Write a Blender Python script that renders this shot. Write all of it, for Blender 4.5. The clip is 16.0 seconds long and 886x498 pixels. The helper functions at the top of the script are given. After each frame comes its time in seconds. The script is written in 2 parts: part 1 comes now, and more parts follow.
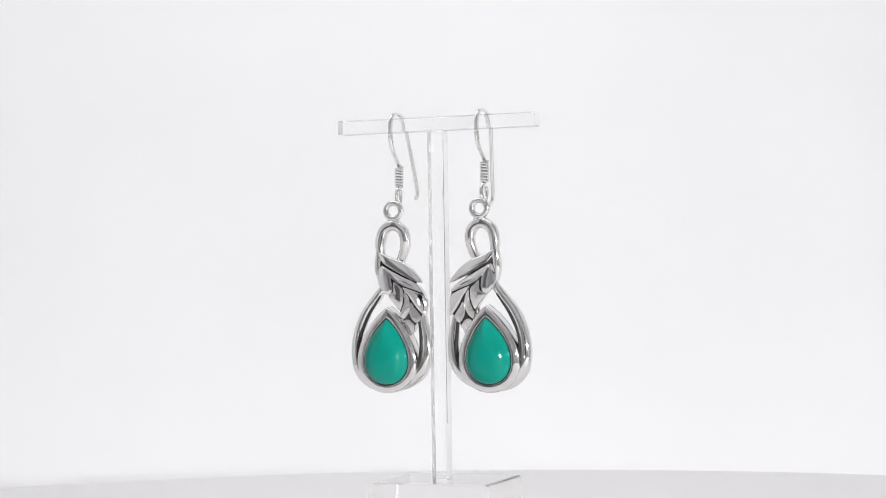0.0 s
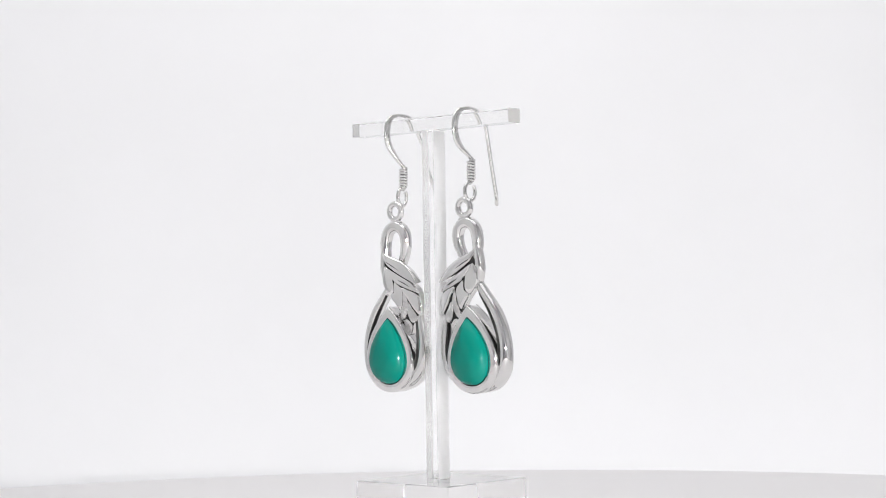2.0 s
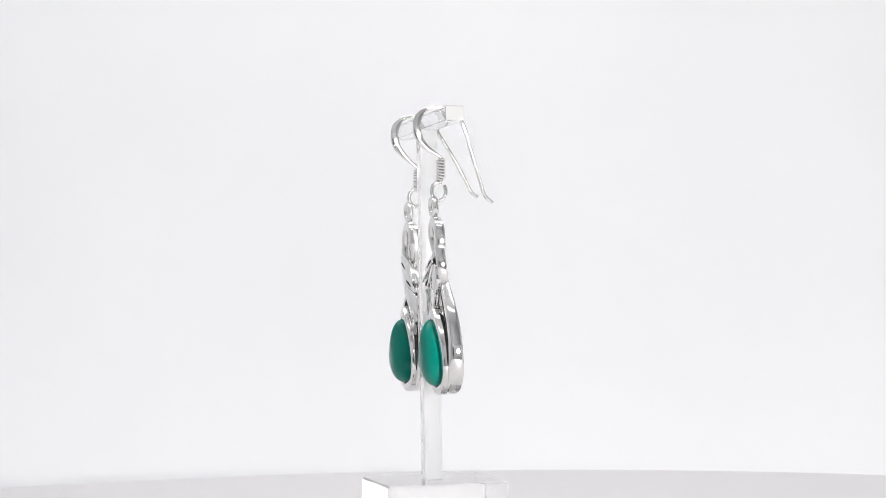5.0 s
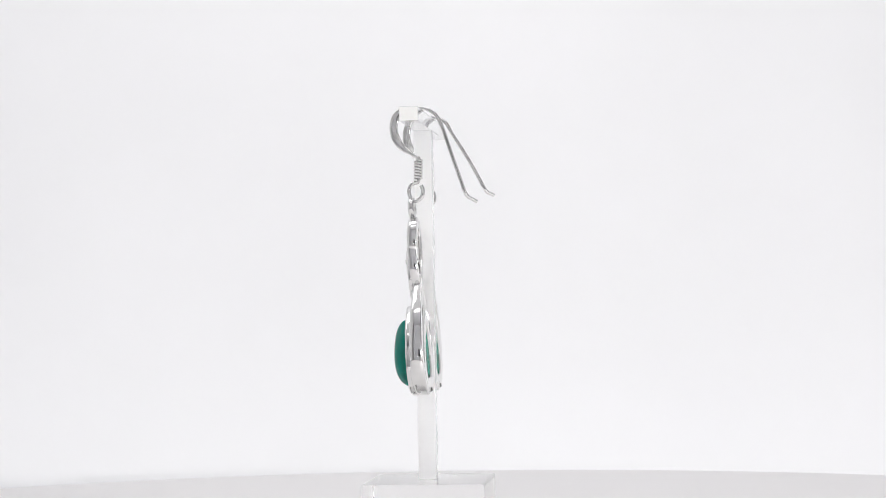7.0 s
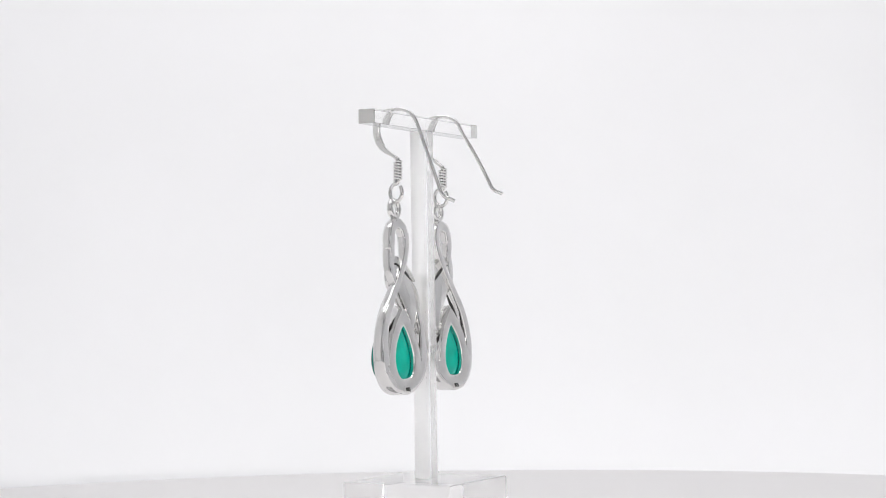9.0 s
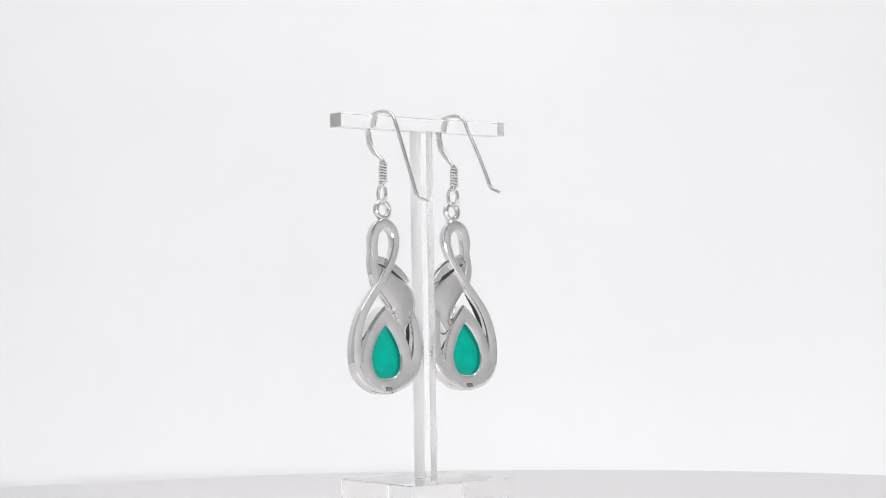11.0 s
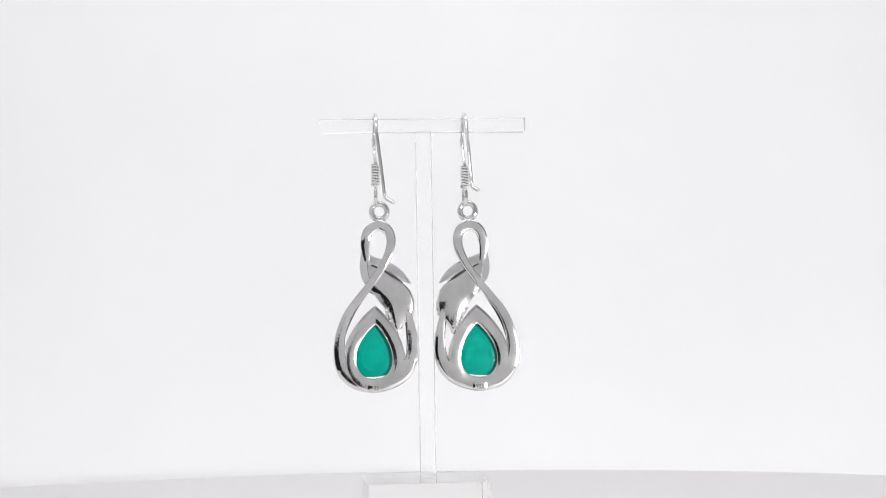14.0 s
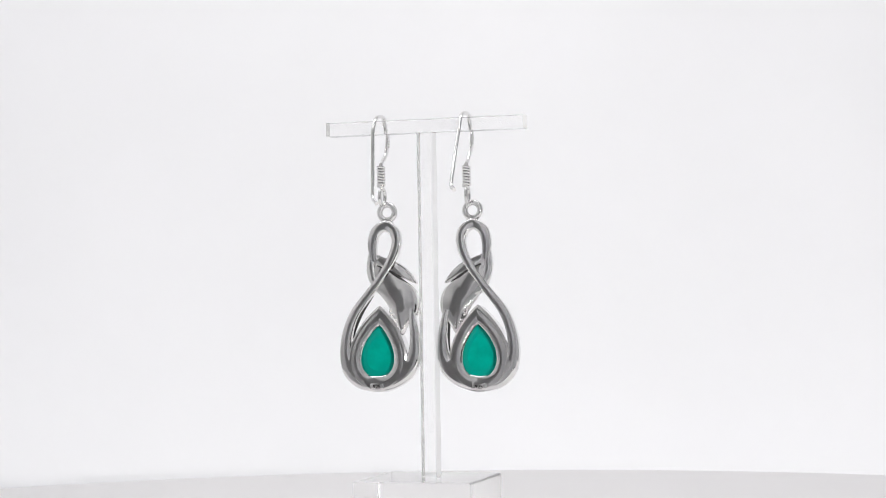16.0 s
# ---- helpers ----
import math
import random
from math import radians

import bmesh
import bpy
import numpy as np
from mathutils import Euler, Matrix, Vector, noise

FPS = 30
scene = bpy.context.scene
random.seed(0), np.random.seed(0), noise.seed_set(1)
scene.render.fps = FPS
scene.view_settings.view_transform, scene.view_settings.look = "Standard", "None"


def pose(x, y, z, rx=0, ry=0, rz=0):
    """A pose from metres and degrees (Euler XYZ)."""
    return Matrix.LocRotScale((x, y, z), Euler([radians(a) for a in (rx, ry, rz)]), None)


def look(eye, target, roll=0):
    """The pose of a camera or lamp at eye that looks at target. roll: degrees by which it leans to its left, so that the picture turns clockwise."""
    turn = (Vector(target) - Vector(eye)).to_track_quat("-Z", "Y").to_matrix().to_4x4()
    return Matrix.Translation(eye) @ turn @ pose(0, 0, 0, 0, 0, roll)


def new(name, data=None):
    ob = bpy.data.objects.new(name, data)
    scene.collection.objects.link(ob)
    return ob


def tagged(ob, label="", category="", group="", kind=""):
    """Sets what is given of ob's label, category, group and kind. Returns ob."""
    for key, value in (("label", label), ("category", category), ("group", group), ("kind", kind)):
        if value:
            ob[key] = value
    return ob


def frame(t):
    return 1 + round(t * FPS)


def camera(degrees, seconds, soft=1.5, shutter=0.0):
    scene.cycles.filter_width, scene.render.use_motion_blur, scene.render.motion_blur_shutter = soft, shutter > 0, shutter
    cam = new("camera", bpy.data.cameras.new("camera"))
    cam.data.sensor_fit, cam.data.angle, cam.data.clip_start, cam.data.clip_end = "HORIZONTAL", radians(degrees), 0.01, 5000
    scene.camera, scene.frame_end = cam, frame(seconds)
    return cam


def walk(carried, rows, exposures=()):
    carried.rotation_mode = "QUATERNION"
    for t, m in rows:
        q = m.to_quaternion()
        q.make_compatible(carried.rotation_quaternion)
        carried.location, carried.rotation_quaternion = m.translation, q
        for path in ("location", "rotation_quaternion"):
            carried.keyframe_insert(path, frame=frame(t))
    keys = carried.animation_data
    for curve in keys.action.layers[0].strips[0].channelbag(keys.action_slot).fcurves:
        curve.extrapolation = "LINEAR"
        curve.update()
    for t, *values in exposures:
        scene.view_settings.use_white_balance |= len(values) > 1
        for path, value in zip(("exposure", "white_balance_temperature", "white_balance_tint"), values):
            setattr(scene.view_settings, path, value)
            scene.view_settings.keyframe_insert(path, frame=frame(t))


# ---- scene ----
cam = camera(27.06, 16.0, 0.95)
EYE_Z = 0.0507                     # the eye's height over the turntable
EYE = pose(0, -0.3243, EYE_Z, 91.806, 0, -0.29) @ pose(0, 0, 0, 0, 0, -0.89)
walk(cam, [(0.0, EYE), (16.0, EYE)])
scene.view_settings.exposure = -0.04

# ---- light ----
world = bpy.data.worlds.new("world")
scene.world = world
world.use_nodes = True
world.node_tree.nodes["Background"].inputs["Color"].default_value = (0.5, 0.52, 0.55, 1)
world.node_tree.nodes["Background"].inputs["Strength"].default_value = 0.05


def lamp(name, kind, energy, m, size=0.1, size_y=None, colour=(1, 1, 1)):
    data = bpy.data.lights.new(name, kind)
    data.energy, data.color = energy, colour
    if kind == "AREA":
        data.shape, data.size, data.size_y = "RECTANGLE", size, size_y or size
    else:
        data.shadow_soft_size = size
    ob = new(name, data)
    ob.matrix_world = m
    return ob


lamp("panel_light", "AREA", 1.13, pose(-0.055, 0, 0.50, 55, 0, 0), 0.60, 0.20, (0.985, 0.988, 1))
# unseen strip below disc level, added to even out the backdrop's brightness
lamp("backdrop_fill", "AREA", 0.099, pose(0, 0.31, -0.05, 110, 0, 0), 0.60, 0.06, (0.985, 0.988, 1))
# added fill, no known lamp: brightens the wall that the silver mirrors
lamp("front_fill", "AREA", 0.62, pose(0, -0.28, 0.55, -42, 0, 0), 0.50, 0.20, (0.99, 0.99, 1))
lamp("key_light", "AREA", 2.5, look((0.205, -0.375, 0.060), (0.0, 0, 0.028)), 0.03, 0.03, (1, 0.985, 0.97))
lamp("spot_led", "POINT", 0.02, pose(-0.085, -0.34, 0.012), 0.003)


# ---- materials ----
def material(name, colour, rough=0.5, metal=0.0):
    m = bpy.data.materials.new(name)
    m.use_nodes = True
    b = m.node_tree.nodes["Principled BSDF"]
    b.inputs["Base Color"].default_value = (*colour, 1)
    b.inputs["Roughness"].default_value, b.inputs["Metallic"].default_value = rough, metal
    return m, m.node_tree, b


def grain(tree, b, scale, low, high, colours=None, bump=0.0, bump_scale=None, distance=0.0002):
    """Two scales of noise on roughness and colour, and a fine relief."""
    n, l = tree.nodes, tree.links
    place = n.new("ShaderNodeTexCoord")
    wide, fine = n.new("ShaderNodeTexNoise"), n.new("ShaderNodeTexNoise")
    wide.inputs["Scale"].default_value, wide.inputs["Detail"].default_value = scale, 4
    fine.inputs["Scale"].default_value, fine.inputs["Detail"].default_value = bump_scale or scale * 8, 6
    l.new(place.outputs["Object"], wide.inputs["Vector"])
    l.new(place.outputs["Object"], fine.inputs["Vector"])
    span = n.new("ShaderNodeMapRange")
    span.inputs["From Min"].default_value, span.inputs["From Max"].default_value = 0.3, 0.7
    span.inputs["To Min"].default_value, span.inputs["To Max"].default_value = low, high
    l.new(wide.outputs["Fac"], span.inputs["Value"])
    l.new(span.outputs["Result"], b.inputs["Roughness"])
    if colours:
        ramp = n.new("ShaderNodeValToRGB")
        ramp.color_ramp.elements[0].position, ramp.color_ramp.elements[1].position = 0.3, 0.7
        ramp.color_ramp.elements[0].color, ramp.color_ramp.elements[1].color = (*colours[0], 1), (*colours[1], 1)
        l.new(wide.outputs["Fac"], ramp.inputs["Fac"])
        l.new(ramp.outputs["Color"], b.inputs["Base Color"])
    if bump:
        relief = n.new("ShaderNodeBump")
        relief.inputs["Strength"].default_value, relief.inputs["Distance"].default_value = bump, distance
        l.new(fine.outputs["Fac"], relief.inputs["Height"])
        l.new(relief.outputs["Normal"], b.inputs["Normal"])


def make_silver():
    m, tree, b = material("polished_silver", (0.72, 0.715, 0.71), 0.1, 1)
    grain(tree, b, 260, 0.03, 0.10, ((0.74, 0.735, 0.73), (0.84, 0.835, 0.825)), 0.3, 300, 0.00012)
    return m


def make_worn():
    m, tree, b = material("worn_silver", (0.72, 0.715, 0.71), 0.16, 1)
    grain(tree, b, 380, 0.05, 0.13, ((0.68, 0.675, 0.665), (0.78, 0.775, 0.76)), 0.3, 260, 0.00012)
    return m


def make_cast():
    m, tree, b = material("cast_silver", (0.85, 0.84, 0.83), 0.25, 1)
    grain(tree, b, 500, 0.14, 0.30, ((0.62, 0.61, 0.6), (0.84, 0.83, 0.82)), 0.6, 1800, 0.00008)
    return m


def make_oxide():
    m, tree, b = material("oxidised_silver", (0.012, 0.012, 0.012), 0.45)
    grain(tree, b, 900, 0.35, 0.6, ((0.006, 0.006, 0.006), (0.03, 0.029, 0.028)), 0.6, 2400, 0.0001)
    b.inputs["Specular IOR Level"].default_value = 0.35
    return m


def make_stone(name, low, high, dark=(0.0, 0.175, 0.135), pale=(0.001, 0.212, 0.167), size=180):
    m, tree, b = material(name, (0.0, 0.30, 0.20), low)
    grain(tree, b, size, low, high, (dark, pale))
    b.inputs["Subsurface Weight"].default_value = 0.15
    b.inputs["Subsurface Radius"].default_value = (0.4, 1.0, 0.9)
    b.inputs["Subsurface Scale"].default_value = 0.003
    b.inputs["IOR"].default_value = 1.54
    b.inputs["Specular IOR Level"].default_value = 0.22
    return m


def make_acrylic(name, rough, tint, clear=1.0):
    m, tree, b = material(name, tint, rough)
    b.inputs["Transmission Weight"].default_value = clear
    b.inputs["IOR"].default_value = 1.41
    grain(tree, b, 120, rough * 0.6, rough * 1.4 + 0.01)
    return m


def make_white(name, a, c, scale, rough):
    m, tree, b = material(name, a, rough)
    grain(tree, b, scale, rough - 0.05, rough + 0.05, (a, c), 0.1, scale * 40, 0.0003)
    b.inputs["Specular IOR Level"].default_value = 0.2
    return m


SILVER, CAST, OXIDE, STONE = make_silver(), make_cast(), make_oxide(), make_stone("green_chalcedony", 0.06, 0.1)
STONE_BACK = make_stone("ground_chalcedony", 0.14, 0.2, (0.0, 0.18, 0.135), (0.0, 0.25, 0.19), 420)
STONE_BACK.node_tree.nodes["Principled BSDF"].inputs["Specular IOR Level"].default_value = 0.08
WORN = make_worn()
ACRYLIC = make_acrylic("clear_acrylic", 0.015, (1.0, 1.0, 1.0), 0.96)
FROSTED = make_acrylic("sawn_acrylic", 0.5, (0.98, 0.975, 0.955), 0.75)
SAWN = make_acrylic("cut_acrylic", 0.75, (1.0, 1.0, 0.995), 0.96)
FILM = make_acrylic("film", 0.03, (1, 1, 1))
FILM.node_tree.nodes["Principled BSDF"].inputs["IOR"].default_value = 1.06
PAPER = make_white("white_paper", (0.80, 0.80, 0.812), (0.83, 0.83, 0.842), 7, 0.85)
DISC = make_white("white_disc", (0.785, 0.772, 0.772), (0.80, 0.787, 0.787), 9, 0.7)
# darker tones for walls out of view, chosen to dim what the silver mirrors
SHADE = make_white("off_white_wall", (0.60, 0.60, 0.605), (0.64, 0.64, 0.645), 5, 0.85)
GREY = make_white("grey_board", (0.40, 0.40, 0.405), (0.45, 0.45, 0.455), 6, 0.85)
DARK = make_white("dark_cloth", (0.012, 0.012, 0.013), (0.02, 0.02, 0.021), 12, 0.9)


# ---- mesh helpers ----
MM = 0.001


def part(name, bm, mat, parent=None, label="", smooth=True, mats=(), crease=0.7):
    mesh = bpy.data.meshes.new(name)
    bmesh.ops.recalc_face_normals(bm, faces=bm.faces)
    for f in bm.faces:
        f.smooth = smooth
    for e in bm.edges:
        e.smooth = len(e.link_faces) != 2 or e.calc_face_angle() < crease
    bm.to_mesh(mesh)
    bm.free()
    for m in (mat, *mats):
        mesh.materials.append(m)
    ob = new(name, mesh)
    if parent:
        ob.parent = parent
    if label:
        tagged(ob, label)
    return ob


def box(bm, lo, hi, bevel=0.0, segments=2):
    made = bmesh.ops.create_cube(bm, size=1)
    for v in made["verts"]:
        v.co = Vector([lo[i] + (v.co[i] + 0.5) * (hi[i] - lo[i]) for i in range(3)])
    if bevel:
        edges = list({e for v in made["verts"] for e in v.link_edges})
        bmesh.ops.bevel(bm, geom=edges, offset=bevel, segments=segments, affect="EDGES", profile=0.5)
    return bm


def spline(points, steps=6, closed=False):
    """Catmull-Rom through points of any number of values."""
    pts = [np.array(p, float) for p in points]
    n = len(pts)
    out = []
    for i in range(n if closed else n - 1):
        if closed:
            a, b, c, d = (pts[(i + k) % n] for k in (-1, 0, 1, 2))
        else:
            b, c = pts[i], pts[i + 1]
            a = pts[i - 1] if i else 2 * b - c
            d = pts[i + 2] if i + 2 < n else 2 * c - b
        for k in range(steps):
            s = k / steps
            out.append(0.5 * (2 * b + (c - a) * s + (2 * a - 5 * b + 4 * c - d) * s * s + (3 * b - a - 3 * c + d) * s ** 3))
    if not closed:
        out.append(pts[-1])
    return out


# section of a forged strand: flat behind, nearly upright flanks, rounded front
FORGED = [(-0.86, -0.95), (-0.5, -0.985), (0.0, -1.0), (0.5, -0.985), (0.86, -0.95), (0.99, -0.82), (1.02, -0.5), (1.02, 0.0), (0.98, 0.42), (0.86, 0.72), (0.62, 0.9), (0.3, 0.98),
          (0.0, 1.0), (-0.3, 0.98), (-0.62, 0.9), (-0.86, 0.72), (-0.98, 0.42), (-1.02, 0.0), (-1.02, -0.5), (-0.99, -0.82)]


def sweep(bm, rows, side, sides=12, closed=False, power=1.0, section=None):
    """A tube along rows (x, y, z, half width, half depth); the depth lies along the vector side."""
    sides = len(section) if section else sides
    side = np.array(side, float)
    rings = []
    n = len(rows)
    for i, r in enumerate(rows):
        p = np.array(r[:3])
        nxt = rows[(i + 1) % n] if closed or i + 1 < n else r
        prv = rows[i - 1] if closed or i else r
        t = np.array(nxt[:3]) - np.array(prv[:3])
        t /= np.linalg.norm(t) + 1e-12
        d = side - t * side.dot(t)
        d /= np.linalg.norm(d) + 1e-12
        w = np.cross(t, d)
        ring = []
        for k in range(sides):
            a = 2 * math.pi * k / sides
            ca, sa = math.cos(a), math.sin(a)
            x = math.copysign(abs(ca) ** power, ca)
            y = math.copysign(abs(sa) ** power, sa)
            if section:
                x, y = section[k]
            ring.append(bm.verts.new(p + w * x * r[3] + d * y * r[4]))
        rings.append(ring)
    for i in range(n if closed else n - 1):
        a, b = rings[i], rings[(i + 1) % n]
        for k in range(sides):
            bm.faces.new((a[k], a[(k + 1) % sides], b[(k + 1) % sides], b[k]))
    if not closed:
        bm.faces.new(rings[0][::-1])
        bm.faces.new(rings[-1])
    return bm


# ---- the place ----
def white_box():
    """The white box round the turntable; boards out of view are added for reflections."""
    def slab(name, lo, hi, mat, label, category):
        bm = bmesh.new()
        box(bm, lo, hi, 0.002, 1)
        return tagged(part(name, bm, mat, None, "", False), label, category, "", "structure")
    slab("ground", (-0.62, -0.66, -0.125), (0.62, 0.438, -0.1), PAPER, "matt white board under the turntable", "floor")
    slab("wall_north", (-0.62, 0.42, -0.098), (0.62, 0.44, 0.60), PAPER, "plain matt white paper backdrop", "wall")
    # next seven boards are out of view, added to tone silver and acrylic reflections
    slab("board_east", (0.36, -0.52, -0.098), (0.37, 0.05, 0.578), GREY, "plain pale grey board beside the camera, unseen, added to dim the silver's reflections", "wall")
    slab("board_west", (-0.37, -0.44, -0.098), (-0.36, 0.05, 0.578), SHADE, "plain off-white board beside the camera, unseen, added to tone the silver's reflections", "wall")
    slab("board_west_fore", (-0.28, -0.638, -0.098), (-0.27, -0.46, 0.578), PAPER, "plain white board behind the camera's side, unseen, added to brighten the silver's reflections", "wall")
    slab("board_east_back", (0.45, 0.0, -0.098), (0.46, 0.27, 0.578), PAPER, "plain white paper board at the side, unseen, added to brighten the acrylic's edges", "wall")
    slab("board_west_back", (-0.46, 0.0, -0.098), (-0.45, 0.27, 0.578), PAPER, "plain white paper board at the side, unseen, added to brighten the acrylic's edges", "wall")
    slab("board_east_end", (0.45, 0.272, -0.098), (0.46, 0.418, 0.578), PAPER, "plain white end of the added side board, out of view", "wall")
    slab("board_west_end", (-0.46, 0.272, -0.098), (-0.45, 0.418, 0.578), PAPER, "plain white end of the added side board, out of view", "wall")
    slab("wall_east_room", (0.60, -0.638, -0.098), (0.62, 0.418, 0.578), SHADE, "plain off-white wall of the room", "wall")
    slab("wall_west_room", (-0.62, -0.638, -0.098), (-0.60, 0.418, 0.578), SHADE, "plain off-white wall of the room", "wall")
    slab("ceiling", (-0.62, -0.66, 0.58), (0.62, 0.418, 0.60), PAPER, "plain white ceiling over the set", "ceiling")
    slab("wall_south", (-0.62, -0.66, -0.098), (0.62, -0.64, 0.578), PAPER, "plain white wall behind the camera", "wall")


def studio_camera():
    """The black camera that the silver mirrors: body, grip and lens barrel behind the eye."""
    top = tagged(new("studio_camera"), "black matt camera body facing the earrings", "camera")
    bm = bmesh.new()
    box(bm, (-0.095, -0.475, 0.002), (0.026, -0.425, 0.098), 0.008, 3)
    part("body", bm, DARK, top, "", False)
    bm = bmesh.new()
    ring = [(0.025 * math.cos(a), -0.424, 0.0507 + 0.025 * math.sin(a)) for a in [k * math.pi / 16 for k in range(32)]]
    vs = [[bm.verts.new((x * f, y, 0.0507 + (z - 0.0507) * f)) for x, _, z in ring] for f, y in ((1, -0.424), (1, -0.352), (0.94, -0.350), (0.8, -0.350), (0.72, -0.356))]
    for p, q in zip(vs, vs[1:]):
        for k in range(32):
            bm.faces.new((p[k], p[(k + 1) % 32], q[(k + 1) % 32], q[k]))
    bm.faces.new(vs[-1])
    bm.faces.new(vs[0][::-1])
    part("lens", bm, DARK, top, "black lens barrel", False)
    bm = bmesh.new()
    box(bm, (-0.045, -0.47, -0.1), (0.0, -0.43, 0.001), 0.004, 2)
    part("foot", bm, DARK, top, "", False)
    return top


def turntable():
    bm = bmesh.new()
    prof = [(0.0, 0.0), (0.2475, 0.0), (0.2493, -0.0006), (0.25, -0.0022), (0.25, -0.0178), (0.2488, -0.0195), (0.20, -0.02), (0.0, -0.02)]
    n = 128
    rings = []
    for r, z in prof:
        if r == 0:
            rings.append([bm.verts.new((0, 0, z))])
        else:
            rings.append([bm.verts.new((r * math.cos(2 * math.pi * k / n), r * math.sin(2 * math.pi * k / n), z)) for k in range(n)])
    for a, b in zip(rings, rings[1:]):
        for k in range(n):
            j = (k + 1) % n
            if len(a) == 1:
                bm.faces.new((a[0], b[k], b[j]))
            elif len(b) == 1:
                bm.faces.new((a[k], a[j], b[0]))
            else:
                bm.faces.new((a[k], b[k], b[j], a[j]))
    ob = new("turntable")
    part("platter", bm, DISC, ob, "", False)
    bm = bmesh.new()
    for z0, z1, r in ((-0.1, -0.09, 0.12), (-0.09, -0.02, 0.05)):
        bmesh.ops.create_cone(bm, cap_ends=True, segments=48, radius1=r, radius2=r, depth=z1 - z0, matrix=Matrix.Translation((0, 0, (z0 + z1) / 2)))
    part("column", bm, DISC, ob, "", False)
    return tagged(ob, "round matt white turntable under the clear stand", "turntable")


def display_stand():
    """Clear T-shaped stand: crossbar, stem and a square block."""
    top = tagged(new("display_stand"), "clear acrylic T-shaped earring stand on a block base", "stand")
    e = EYE_Z
    cx, cy = 1.60 * MM, -1.38 * MM
    z0, z1 = e + 30.98 * MM, e + 33.38 * MM
    bm = bmesh.new()
    box(bm, (cx - 18.25 * MM, cy - 1.6 * MM, z0), (cx + 18.25 * MM, cy + 1.6 * MM, z1), 0.05 * MM, 1)
    bar = part("crossbar", bm, ACRYLIC, top, "", False, (FROSTED,))
    for f in bar.data.polygons:
        if abs(f.normal.x) > 0.9:
            f.material_index = 1
    sx, sy = 1.44 * MM, -1.33 * MM
    bm = bmesh.new()
    box(bm, (sx - 1.36 * MM, sy - 1.55 * MM, e - 29.95 * MM), (sx + 1.36 * MM, sy + 1.55 * MM, z0 - 0.02 * MM), 0.05 * MM, 1)
    stem = part("stem", bm, ACRYLIC, top, "", False, (SAWN,))
    for f in stem.data.polygons:
        if abs(f.normal.x) > 0.9:
            f.material_index = 1
    bm = bmesh.new()
    box(bm, (sx + 1.38 * MM, sy - 1.1 * MM, e - 20.2 * MM), (sx + 1.48 * MM, sy + 1.1 * MM, e + 29.2 * MM), 0.03 * MM, 1)
    film = part("film_strip", bm, FILM, top, "strip of clear film left on the stem", False)
    film.visible_shadow = False
    bx, by, h = 2.0 * MM, -1.13 * MM, 10.56 * MM
    bm = bmesh.new()
    box(bm, (bx - h, by - h, -0.0003), (bx + h, by + h, e - 29.97 * MM), 0.35 * MM, 2)
    part("base_block", bm, ACRYLIC, top, "thick clear acrylic block with polished sides", False)
    return top


# ---- earrings ----
def tear(a, cu, half, top, bottom):
    """A point of a pear outline: a from 0 (tip) to 2 pi."""
    x = math.sin(a) * abs(math.sin(a / 2)) ** 0.75 / 0.816
    y = math.cos(a)
    return cu + half * x - 0.3 * max(0.0, y) ** 2, (top + bottom) / 2 + (top - bottom) / 2 * y


def pear_rows(rows, cu, half, top, bottom, n=56):
    """Rings of a pear outline widened by each row's offset at the row's depth."""
    return [[(*tear(2 * math.pi * k / n, cu, half + off, top + off * 1.4, bottom - off), w) for k in range(n)] for off, w in rows]


def skin(bm, rings, at, closed=False):
    vs = [[bm.verts.new(at(*p)) for p in ring] for ring in rings]
    n = len(vs[0])
    for i in range(len(vs) if closed else len(vs) - 1):
        a, b = vs[i], vs[(i + 1) % len(vs)]
        for k in range(n):
            bm.faces.new((a[k], a[(k + 1) % n], b[(k + 1) % n], b[k]))
    return vs


def lobe(bm, outline, at, low, high, dome, slope=(0, 0), back=0.0):
    """A cushion: an outline of (u, v) with a back at low and a rounded front from high, which may slope."""
    pts = spline(outline, 4, True)
    c = sum(pts) / len(pts)
    n = len(pts)
    rings = []
    for s, w, f in ((0.35, low - back * 0.95, 0), (0.7, low - back * 0.6, 0), (0.93, low - back * 0.1, 0), (1.0, low + 0.12, 0), (1.0, high - 0.12, 1), (0.94, high, 1), (0.7, high + dome * 0.6, 1), (0.35, high + dome * 0.95, 1)):
        rings.append([(*(c + (p - c) * s), w + f * s * ((p - c)[0] * slope[0] + (p - c)[1] * slope[1])) for p in pts])
    vs = skin(bm, rings, at)
    ends = bm.verts.new(at(*c, low - back)), bm.verts.new(at(*c, high + dome))
    for k in range(n):
        bm.faces.new((vs[0][(k + 1) % n], vs[0][k], ends[0]))
        bm.faces.new((vs[-1][k], vs[-1][(k + 1) % n], ends[1]))


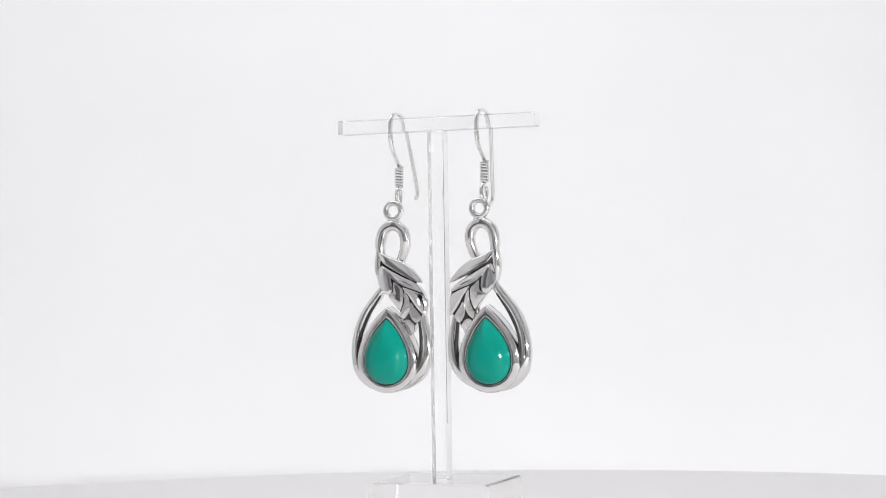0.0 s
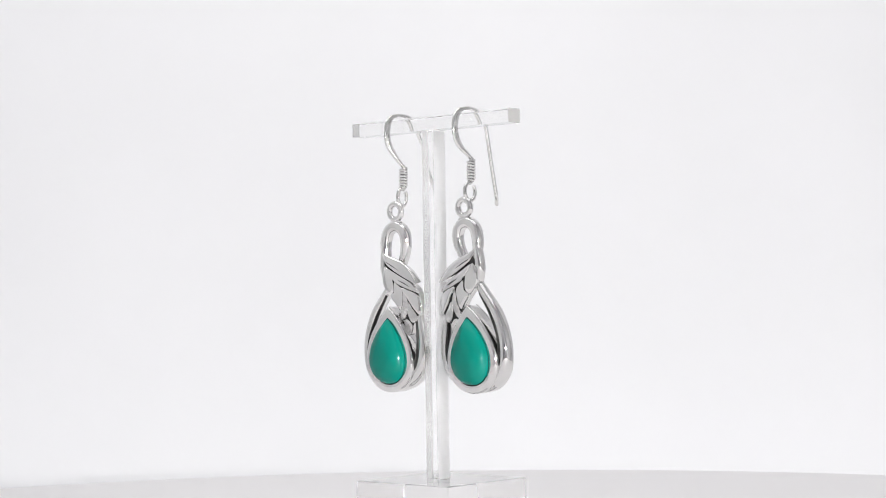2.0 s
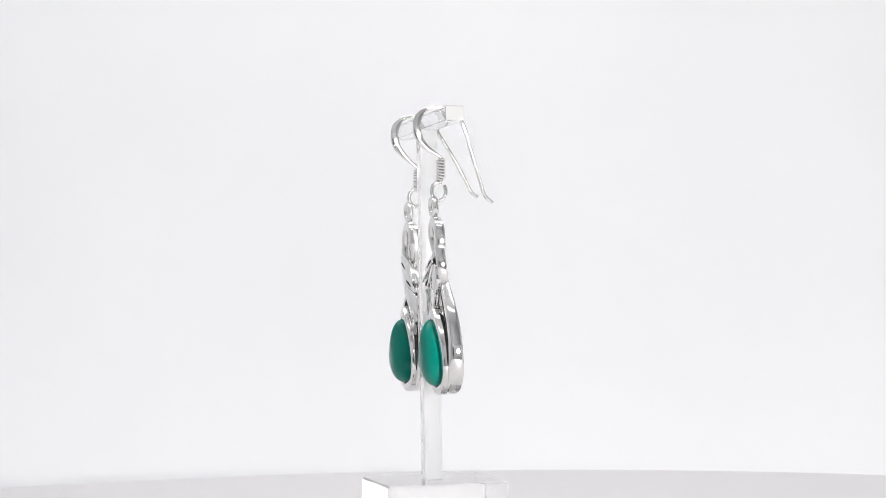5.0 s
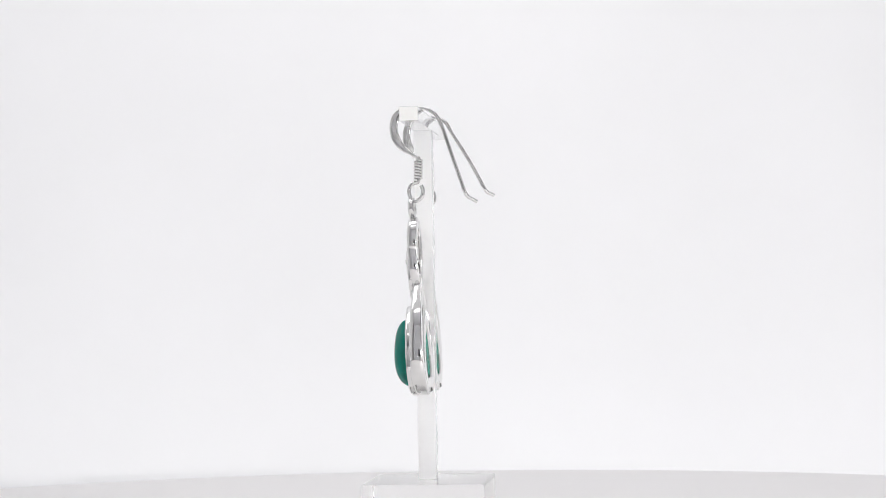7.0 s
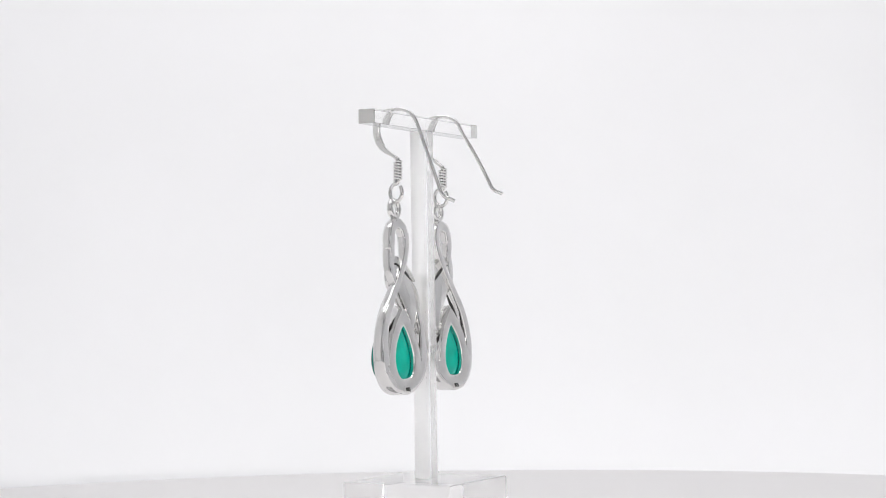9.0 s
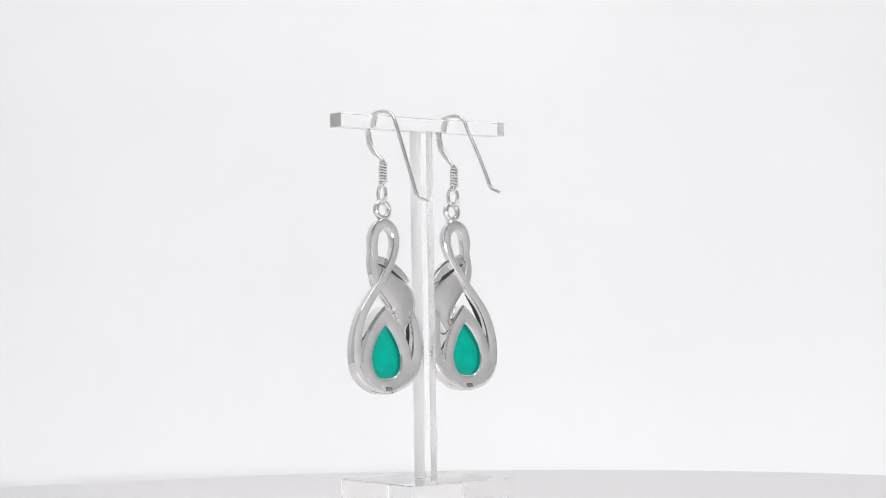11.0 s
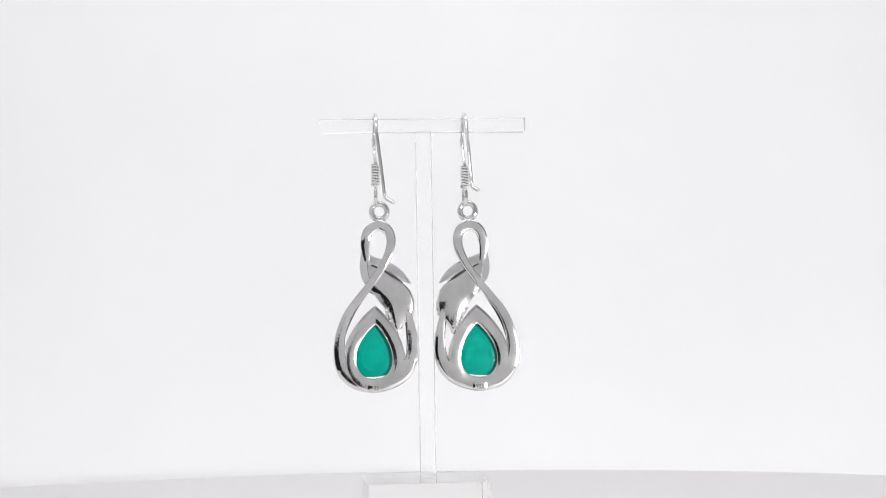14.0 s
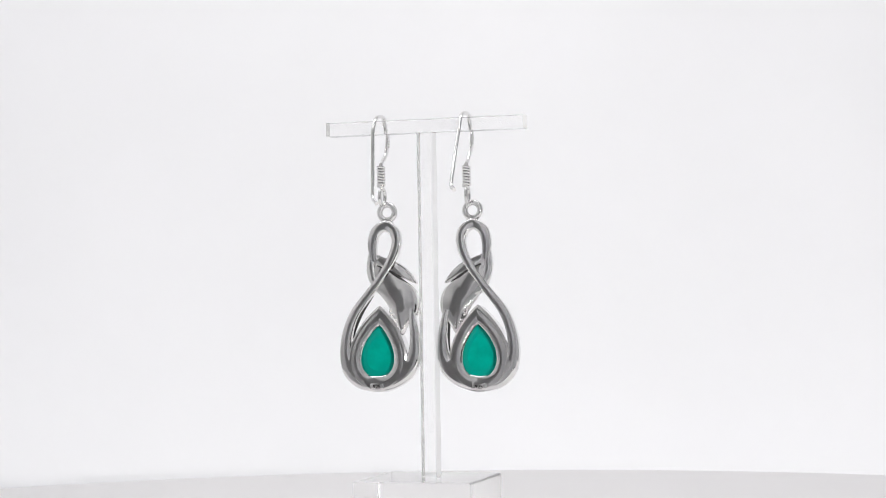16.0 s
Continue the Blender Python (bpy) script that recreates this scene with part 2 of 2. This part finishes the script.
def blade(bm, outline, at, low, high, dish):
    """A thin plate with an outline of (u, v) that may notch in; its back is dished towards the middle."""
    pts = spline(outline, 4, True)
    c = sum(pts) / len(pts)
    n = len(pts)
    rings = []
    for s, w in ((0.3, low + dish), (0.6, low + dish * 0.7), (0.85, low + dish * 0.22), (0.97, low), (1.0, low + 0.08), (1.0, high - 0.1), (0.97, high), (0.6, high), (0.3, high)):
        rings.append([(*(c + (p - c) * s), w) for p in pts])
    vs = skin(bm, rings, at)
    ends = bm.verts.new(at(*c, low + dish)), bm.verts.new(at(*c, high))
    for k in range(n):
        bm.faces.new((vs[0][(k + 1) % n], vs[0][k], ends[0]))
        bm.faces.new((vs[-1][k], vs[-1][(k + 1) % n], ends[1]))


def earring(m, side, hook, ring, tail, lean, drop=0.0, bow=0.0):
    """m: pose of its hanging point; side: +1 or -1, which way the outer curve lies; the rest in millimetres from that point."""
    top = tagged(new("earring"), "silver drop earring with a green pear-shaped stone and leaf", "earring", "pair of earrings")
    top.matrix_world = m
    hx, hy = hook
    # ear wire in its own upright plane
    path = [(-1.2, -8.6 - drop, 0), (-2.15, -7.9 - drop, 0), (-3.75, -6.85, 0), (-4.85, -5.45, 0), (-5.35, -3.65, 0), (-5.1, -1.85, 0), (-4.25, -0.65, 0), (-3.1, -0.12, 0), (-1.75, 0.04, 0),
            (-0.3, -0.08, 0), (0.9, -0.45, 0), (1.95, -1.25, 0), (2.97, -3.2, 0)]
    (bx, by, bz), (ex, ey, ez) = tail
    path += [(2.97 + (by - 2.97) * k + bow * (k - k * k), -3.2 + (bz + 3.2) * k, k * bx) for k in (0.28, 0.56, 0.82, 0.95)]
    path += [(by + (ey - by) * k, bz + (ez - bz) * k, bx + (ex - bx) * k) for k in (0.2, 0.55, 1.0)]
    rows = []
    for i, (y, z, f) in enumerate(path):
        flat = 0.72 if 3 <= i <= 5 else (0.54 if i in (2, 6) else 0.33)
        thin = 0.3 if 2 <= i <= 6 else 0.33
        rows.append((hx + f, y, z, flat, thin))
    rows = [np.array((r[0] * MM, r[1] * MM, r[2] * MM, r[3] * MM, r[4] * MM)) for r in spline(rows, 5)]
    bm = bmesh.new()
    sweep(bm, rows, (1, 0, 0), 16, False, 0.75)
    wire = part("ear_wire", bm, SILVER, top)
    # tiny stamped bars on the flattened bow
    bm = bmesh.new()
    for k in range(3):
        y, z = -5.28 + 0.16 * k, -4.1 - 0.52 * k
        for face in (-1, 1):
            x = hx + face * 0.345
            box(bm, ((x - 0.03) * MM, (y - 0.24) * MM, (z - 0.17) * MM), ((x + 0.03) * MM, (y + 0.24) * MM, (z + 0.17) * MM), 0.02 * MM, 1)
    part("stamp", bm, CAST, wire, "tiny stamped bars", False)
    # wrapped coil
    cy, cz = -1.2, -10.65 - drop
    bm = bmesh.new()
    turns = 7
    helix = []
    for k in range(turns * 16 + 1):
        a = 2 * math.pi * k / 16
        helix.append(((hx + 0.58 * math.cos(a)) * MM, (cy - 0.06 * k / 112 + 0.58 * math.sin(a)) * MM, (cz + 1.75 - 3.5 * k / (turns * 16)) * MM, 0.262 * MM, 0.262 * MM))
    sweep(bm, helix, (0, 0, 1), 8)
    part("coil", bm, SILVER, top, "fine silver wire wound round the hook's neck")
    # wire core and open link below the coil
    bm = bmesh.new()
    ly, lz, lr = -1.65, -14.35 - drop / 3, 1.22
    neck = [(hx, cy, cz + 2.3), (hx, cy, cz), (hx, cy, cz - 1.9)]
    loop = [(hx - 0.1 * side * math.sin(a), ly + lr * math.sin(a - 0.35) * -1, lz + lr * 1.26 * math.cos(a - 0.35)) for a in [0.45 + k * 5.35 / 22 for k in range(23)]]
    sweep(bm, [np.array((*(np.array(p) * MM), 0.36 * MM, 0.36 * MM)) for p in spline(neck + loop, 3)], (1, 0, 0), 10)
    part("link", bm, SILVER, top, "open silver wire link")
    # hanging pendant: u outward, v up, w to the front, tipped back at the foot
    cl, sl = math.cos(radians(lean)), math.sin(radians(lean))

    def at(u, v, w):
        y, z = -w * cl - v * sl, v * cl - w * sl
        return Vector(((ring[0] + side * u) * MM, (ring[1] + y) * MM, (ring[2] + z) * MM))
    front = at(0, 0, 1) - at(0, 0, 0)

    def tube(points, sides=16, power=0.6, closed=False, steps=6, section=None):
        b = bmesh.new()
        rows = []
        for u, v, w, a, d in spline(points, steps, closed):
            rows.append(np.array((*at(u, v, w), a * MM, d * MM)))
        return sweep(b, rows, front, sides, closed, power, section)

    def forged(points, steps=7):
        """A strand from rows (u, v, back, front, half width)."""
        return tube([(u, v, (lo + hi) / 2, a, (hi - lo) / 2) for u, v, lo, hi, a in points], 0, 1, False, steps, FORGED)
    bail = [(1.38 * math.cos(k * math.pi / 8), 1.38 * math.sin(k * math.pi / 8) - 0.05, 0.15, 0.54, 0.58) for k in range(16)]
    part("bail", tube(bail, 12, 1.0, True, 3), SILVER, top, "round silver ring at the pendant's head")
    part("collar", tube([(-1.0, -2.15, 0.1, 0.42, 0.6), (0.0, -1.85, 0.12, 0.5, 0.62), (1.0, -2.15, 0.1, 0.42, 0.6)], 12, 0.9), SILVER, top)
    # strand that starts behind the leaf, makes the loop, crosses behind and runs round the stone to the leaf's foot
    strand = [(2.35, -8.9, -0.5, 1.0, 0.55), (2.65, -5.9, -0.7, 1.1, 0.82), (2.0, -3.55, -0.8, 0.95, 0.9), (0.3, -2.6, -0.8, 0.92, 0.92), (-1.35, -3.35, -0.85, 0.88, 0.9), (-1.98, -5.1, -0.9, 0.85, 0.86),
              (-1.6, -7.3, -0.95, 0.6, 0.8), (-0.45, -9.7, -1.0, 0.35, 0.72), (1.35, -12.3, -1.0, 0.35, 0.66), (3.4, -14.9, -1.0, 0.75, 0.72), (5.8, -18.1, -1.0, 1.0, 0.8), (7.2, -21.7, -1.0, 1.2, 0.88),
              (7.5, -25.2, -1.0, 1.4, 1.02), (6.65, -28.2, -1.0, 1.5, 1.25), (4.5, -30.1, -1.0, 1.5, 1.35), (1.6, -30.65, -1.0, 1.5, 1.3), (-1.5, -30.05, -1.0, 1.5, 1.35), (-4.1, -28.3, -1.0, 1.45, 1.3),
              (-5.35, -25.6, -1.0, 1.35, 1.1), (-5.5, -22.7, -1.0, 1.15, 0.88), (-5.2, -20.4, -0.95, 1.0, 0.7), (-4.9, -18.6, -0.8, 0.85, 0.55), (-4.6, -17.2, -0.4, 0.6, 0.4)]
    part("frame", forged(strand), SILVER, top, "looped silver strand round the stone")
    # blackened inner flanks of the strand
    for flank in ([(2.75, -14.9, 0.45, 0.16, 0.3), (4.95, -18.3, 0.6, 0.2, 0.4), (6.6, -21.9, 0.85, 0.32, 0.42), (6.95, -25.0, 1.12, 0.42, 0.38), (6.1, -27.8, 1.25, 0.48, 0.34), (4.5, -29.5, 1.25, 0.3, 0.3)],
                  [(-4.35, -19.0, 0.5, 0.2, 0.4), (-4.6, -21.3, 0.6, 0.24, 0.5), (-4.8, -24.0, 0.95, 0.36, 0.42), (-4.5, -26.3, 1.15, 0.45, 0.38), (-3.5, -28.1, 1.25, 0.42, 0.34), (-1.9, -29.5, 1.25, 0.3, 0.3)]):
        part("inlay", tube(flank, 10, 0.8), OXIDE, top, "blackened flank of the silver strand")
    # outer flank of the loop that turns into the leaf's foot
    stalk = [(2.6, -6.2, -0.35, 1.15, 0.5), (2.85, -8.2, -0.45, 1.2, 0.66), (2.95, -10.2, -0.55, 1.1, 0.72), (2.6, -12.0, -0.7, 0.95, 0.66), (1.9, -13.3, -0.8, 0.7, 0.5)]
    part("stalk", forged(stalk), SILVER, top)
    # leaf: dished cast blade, blackened bed in front of it, bright leaflets on the bed
    outline = [(2.7, -10.2), (1.0, -9.7), (-1.4, -11.0), (-3.1, -12.3), (-4.7, -13.5), (-5.5, -14.8), (-5.85, -16.4), (-5.6, -18.1), (-4.8, -19.2),
               (-3.9, -20.4), (-3.0, -21.8), (-2.2, -20.6), (-1.35, -18.6), (-0.3, -16.6), (1.0, -15.0), (2.3, -13.7), (3.0, -11.8)]
    hook = [(2.7, -8.5), (1.0, -8.2), (-0.8, -8.9), (-2.6, -9.9), (-4.0, -11.1), (-5.05, -12.7), (-3.4, -12.0), (-2.2, -11.5), (-0.6, -11.0), (1.0, -10.6), (2.5, -10.4)]
    bm = bmesh.new()
    blade(bm, outline, at, -0.42, 0.85, -0.2)
    blade(bm, hook, at, -0.2, 0.9, -0.1)
    leaf = part("leaf", bm, WORN, top, "cast leaf with black oxidised veins and a plain back")
    mid_u, mid_v = -1.4, -14.6
    bm = bmesh.new()
    blade(bm, [(mid_u + (u - mid_u) * 0.95, mid_v + (v - mid_v) * 0.965) for u, v in outline], at, 0.7, 0.98, 0.0)
    blade(bm, [(-0.8 + (u + 0.8) * 0.95, -10.3 + (v + 10.3) * 0.95) for u, v in hook], at, 0.7, 1.0, 0.0)
    part("vein_bed", bm, OXIDE, leaf, "black oxidised ground between the leaflets")
    # outline, edge height, rounding, slope: long upper leaflets, broad outer blade, inner blades beside the stone
    lobes = [([(2.3, -7.6), (0.6, -8.2), (-1.4, -8.95), (-3.1, -10.0), (-4.3, -11.3), (-5.0, -12.6), (-3.4, -12.0), (-1.6, -11.15), (0.2, -10.15), (1.5, -9.2)], 1.55, 0.2, (0.10, -0.24)),
             ([(1.5, -10.05), (0.0, -10.75), (-1.5, -11.55), (-3.3, -12.45), (-4.5, -13.35), (-5.1, -14.3), (-3.6, -13.85), (-1.8, -13.15), (-0.2, -12.2)], 1.5, 0.14, (0.14, -0.16)),
             ([(-2.1, -13.75), (-3.7, -14.2), (-5.1, -14.95), (-5.75, -16.3), (-5.6, -18.3), (-4.6, -17.5), (-3.7, -16.2), (-2.9, -14.9)], 1.42, 0.16, (0.2, 0.02)),
             ([(2.0, -9.9), (2.75, -11.4), (2.55, -13.2), (1.3, -14.6), (0.35, -14.0), (0.35, -12.7), (0.75, -11.2)], 1.38, 0.16, (-0.06, 0.0)),
             ([(-0.1, -12.8), (-0.05, -14.2), (0.8, -15.0), (-0.2, -16.4), (-1.0, -17.3), (-1.6, -16.2), (-1.75, -14.2), (-1.0, -13.3)], 1.4, 0.12, (0.03, 0.05)),
             ([(-2.05, -14.4), (-1.95, -16.2), (-1.25, -17.9), (-1.5, -19.0), (-2.3, -18.4), (-2.9, -16.9), (-2.75, -15.4)], 1.28, 0.1, (0.08, 0.05)),
             ([(-3.2, -16.3), (-3.9, -17.3), (-4.8, -18.6), (-4.3, -19.6), (-3.5, -19.4), (-2.9, -18.0)], 1.2, 0.1, (0.12, 0.0)),
             ([(-2.5, -19.2), (-1.85, -19.6), (-2.2, -20.8), (-2.95, -21.8), (-3.6, -20.6), (-3.3, -19.8)], 1.05, 0.08, (0.0, 0.1))]
    for o, high, dome, slope in lobes:
        bm = bmesh.new()
        ou, ov = sum(p[0] for p in o) / len(o), sum(p[1] for p in o) / len(o)
        o = [(ou + (u - ou) * 1.1, ov + (v - ov) * 1.1) for u, v in o]
        lobe(bm, o, at, 0.6, high, dome * 0.5, slope)
        part("leaflet", bm, CAST if high < 1.35 else SILVER, leaf, "bright polished leaflet")
    # black cuts in the leaflets
    for u0, v0, u1, v1, w in ((1.4, -9.0, -1.6, -10.55, 1.7), (-1.2, -12.2, -3.6, -13.3, 1.66)):
        deep = 0.13
        line = [(u0, v0, w - 0.06, 0.03, deep), ((u0 + u1) / 2 + 0.1, (v0 + v1) / 2 + 0.08, w, 0.06, deep), (u1, v1, w - 0.1, 0.03, deep)]
        part("vein", tube(line, 8, 1.0, False, 4), OXIDE, leaf)
    # black cleft between the upper leaflet and the blade, seen from behind
    part("cleft", tube([(1.6, -9.6, -0.42, 0.12, 0.14), (-0.6, -10.6, -0.45, 0.2, 0.14), (-2.4, -11.8, -0.4, 0.24, 0.12), (-3.9, -12.75, -0.2, 0.1, 0.1)], 8, 1.0, False, 4), OXIDE, leaf)
    # rough cast grains on the leaf's back near its foot
    rng = random.Random(4 + side)
    bm = bmesh.new()
    for k in range(60):
        f = rng.random()
        u, v, r = -0.9 - 2.2 * f + rng.uniform(-0.5, 0.6), -17.2 - 3.8 * f + rng.uniform(-0.5, 0.5), rng.uniform(0.12, 0.3)
        bmesh.ops.create_icosphere(bm, subdivisions=1, radius=r * MM, matrix=Matrix.Translation(at(u, v, -0.34 + 0.05 * rng.random())))
    part("leaf_tip", bm, CAST, leaf, "rough cast silver at the leaf's tip", True, (), 1.5)
    # bezel, dark seam and stone
    cu, half, tip, foot = 1.4, 4.08, -18.9, -30.6
    prof = [(0.0, 1.55), (0.03, 2.22), (0.1, 2.32), (0.18, 2.34), (1.12, 2.24), (1.22, 2.21), (1.36, 2.1), (1.42, 1.98), (1.46, 1.8), (1.46, -0.4), (1.2, -0.42), (-0.9, -0.42), (-0.95, -0.25), (-0.35, 0.3)]
    bm = bmesh.new()
    skin(bm, pear_rows(prof, cu, half, tip, foot), at, True)
    bezel = part("bezel", bm, SILVER, top, "smooth silver pear-shaped setting")
    # flat back of the setting, a hair proud of the strand, with a chamfer round the opening and outside
    rim = [(-1.0, -0.3), (-1.0, -0.8), (-0.86, -0.98), (-0.6, -1.05), (0.2, -1.09), (0.95, -1.04), (1.5, -0.72), (1.5, -0.4)]
    bm = bmesh.new()
    skin(bm, pear_rows(rim, cu, half, tip, foot), at, True)
    web = bmesh.new()
    inner, outer = [], []
    for k in range(96):
        a = 2 * math.pi * k / 96
        f = min(1.0, max(0.0, (min(a, 2 * math.pi - a) - 1.82) / 0.3))
        f = f * f * (3 - 2 * f)
        inner.append(tear(a, cu, half + 0.7, tip + 0.98, foot - 0.7))
        near, far = tear(a, cu, half + 1.1, tip + 1.5, foot - 1.1), tear(a, 1.05, 6.45, tip + 3, -30.85)
        outer.append((near[0] + (far[0] - near[0]) * f, near[1] + (far[1] - near[1]) * f))
    skin(web, [[(*p, w) for p in line] for line, w in ((inner, -0.6), (inner, -1.05), (outer, -1.05), (outer, -0.6))], at, True)
    part("web", web, WORN, top, "flat silver crescent between strand and setting")
    part("back_plate", bm, WORN, top, "flat worn silver back", True, (), 0.35)
    bm = bmesh.new()
    skin(bm, pear_rows([(-0.1, 1.5), (-0.1, 2.26), (0.07, 2.31), (0.07, 1.5)], cu, half, tip, foot), at, True)
    part("seam", bm, OXIDE, bezel, "thin black seam round the stone")
    bm = bmesh.new()
    rings = []
    n = 56
    mid_v = -25.6
    flat_back = [(0.55, -0.16), (0.72, -0.14), (0.82, -0.05), (0.97, 0.5), (0.985, 2.0)]
    domed = [(math.cos(f) ** 0.72 * 0.985, 2.0 + 2.75 * math.sin(f)) for f in [0.12 + k * 1.4 / 12 for k in range(13)]]
    for s, w in flat_back + domed:
        ring_pts = []
        for k in range(n):
            u, v = tear(2 * math.pi * k / n, cu, half, tip, foot)
            ring_pts.append((cu + (u - cu) * s, mid_v + (v - mid_v) * s, w))
        rings.append(ring_pts)
    vs = skin(bm, rings, at)
    bm.faces.new(vs[0][::-1])
    bm.faces.new(vs[-1])
    gem = part("stone", bm, STONE, top, "translucent sea-green cabochon, pear-shaped", True, (STONE_BACK,))
    for f in gem.data.polygons:
        if len(f.vertices) > 8 and f.center.y > (ring[1] - 1.5) * MM:
            f.material_index = 1
    # fineness mark stamped into a small pad on the back
    bm = bmesh.new()
    lobe(bm, [(cu - 1.3, -31.3), (cu - 1.05, -31.6), (cu + 1.05, -31.6), (cu + 1.3, -31.3), (cu + 1.3, -30.85), (cu + 1.05, -30.55), (cu - 1.05, -30.55), (cu - 1.3, -30.85)], at, -1.1, -0.9, 0.01, (0, 0), 0.07)
    part("pad", bm, WORN, top, "small rough pad under the mark")
    letters = bpy.data.curves.new("mark", "FONT")
    letters.body, letters.size, letters.extrude, letters.align_x = "925", 0.95, 0.04, "CENTER"
    holder = new("mark", letters)
    shape = bpy.data.meshes.new_from_object(holder.evaluated_get(bpy.context.evaluated_depsgraph_get()))
    bpy.data.objects.remove(holder)
    for v in shape.vertices:
        v.co = at(cu - side * v.co.x, -31.5 + v.co.y, -1.2 - v.co.z)
    shape.materials.append(OXIDE)
    mark = new("stamp", shape)
    mark.parent = top
    tagged(mark, "tiny 925 fineness mark on the back")
    return top


TURN0, TURN_RATE = 19.425, 11.1     # degrees at the start, degrees a second


def turned(t):
    return pose(0, 0, 0, 0, 0, -(TURN0 + TURN_RATE * t))


white_box()
studio_camera()
disc = turntable()
stand = display_stand()
HANG_A = pose(10.0 * MM, 0, EYE_Z + 34.15 * MM)
HANG_B = pose(-5.85 * MM, 0, EYE_Z + 34.15 * MM)
earring_a = earring(HANG_A, 1, (0.0, 0), (-0.65, -2.31, -17.02), ((-1.08, 6.84, -15.1), (-2.41, 8.51, -16.09)), 3.3)
earring_b = earring(HANG_B, -1, (0.0, 0), (-0.59, -2.67, -17.04), ((-0.1, 8.79, -13.5), (-1.08, 10.15, -14.23)), 2.6, 0.45, 0.9)
tagged(earring_a, "silver drop earring with green stone, its leaf mirrored")


def motions():
    times = [0.5 * k for k in range(33)]
    for thing, home in ((disc, Matrix()), (stand, Matrix()), (earring_a, HANG_A), (earring_b, HANG_B)):
        walk(thing, [(t, turned(t) @ home) for t in times])


motions()
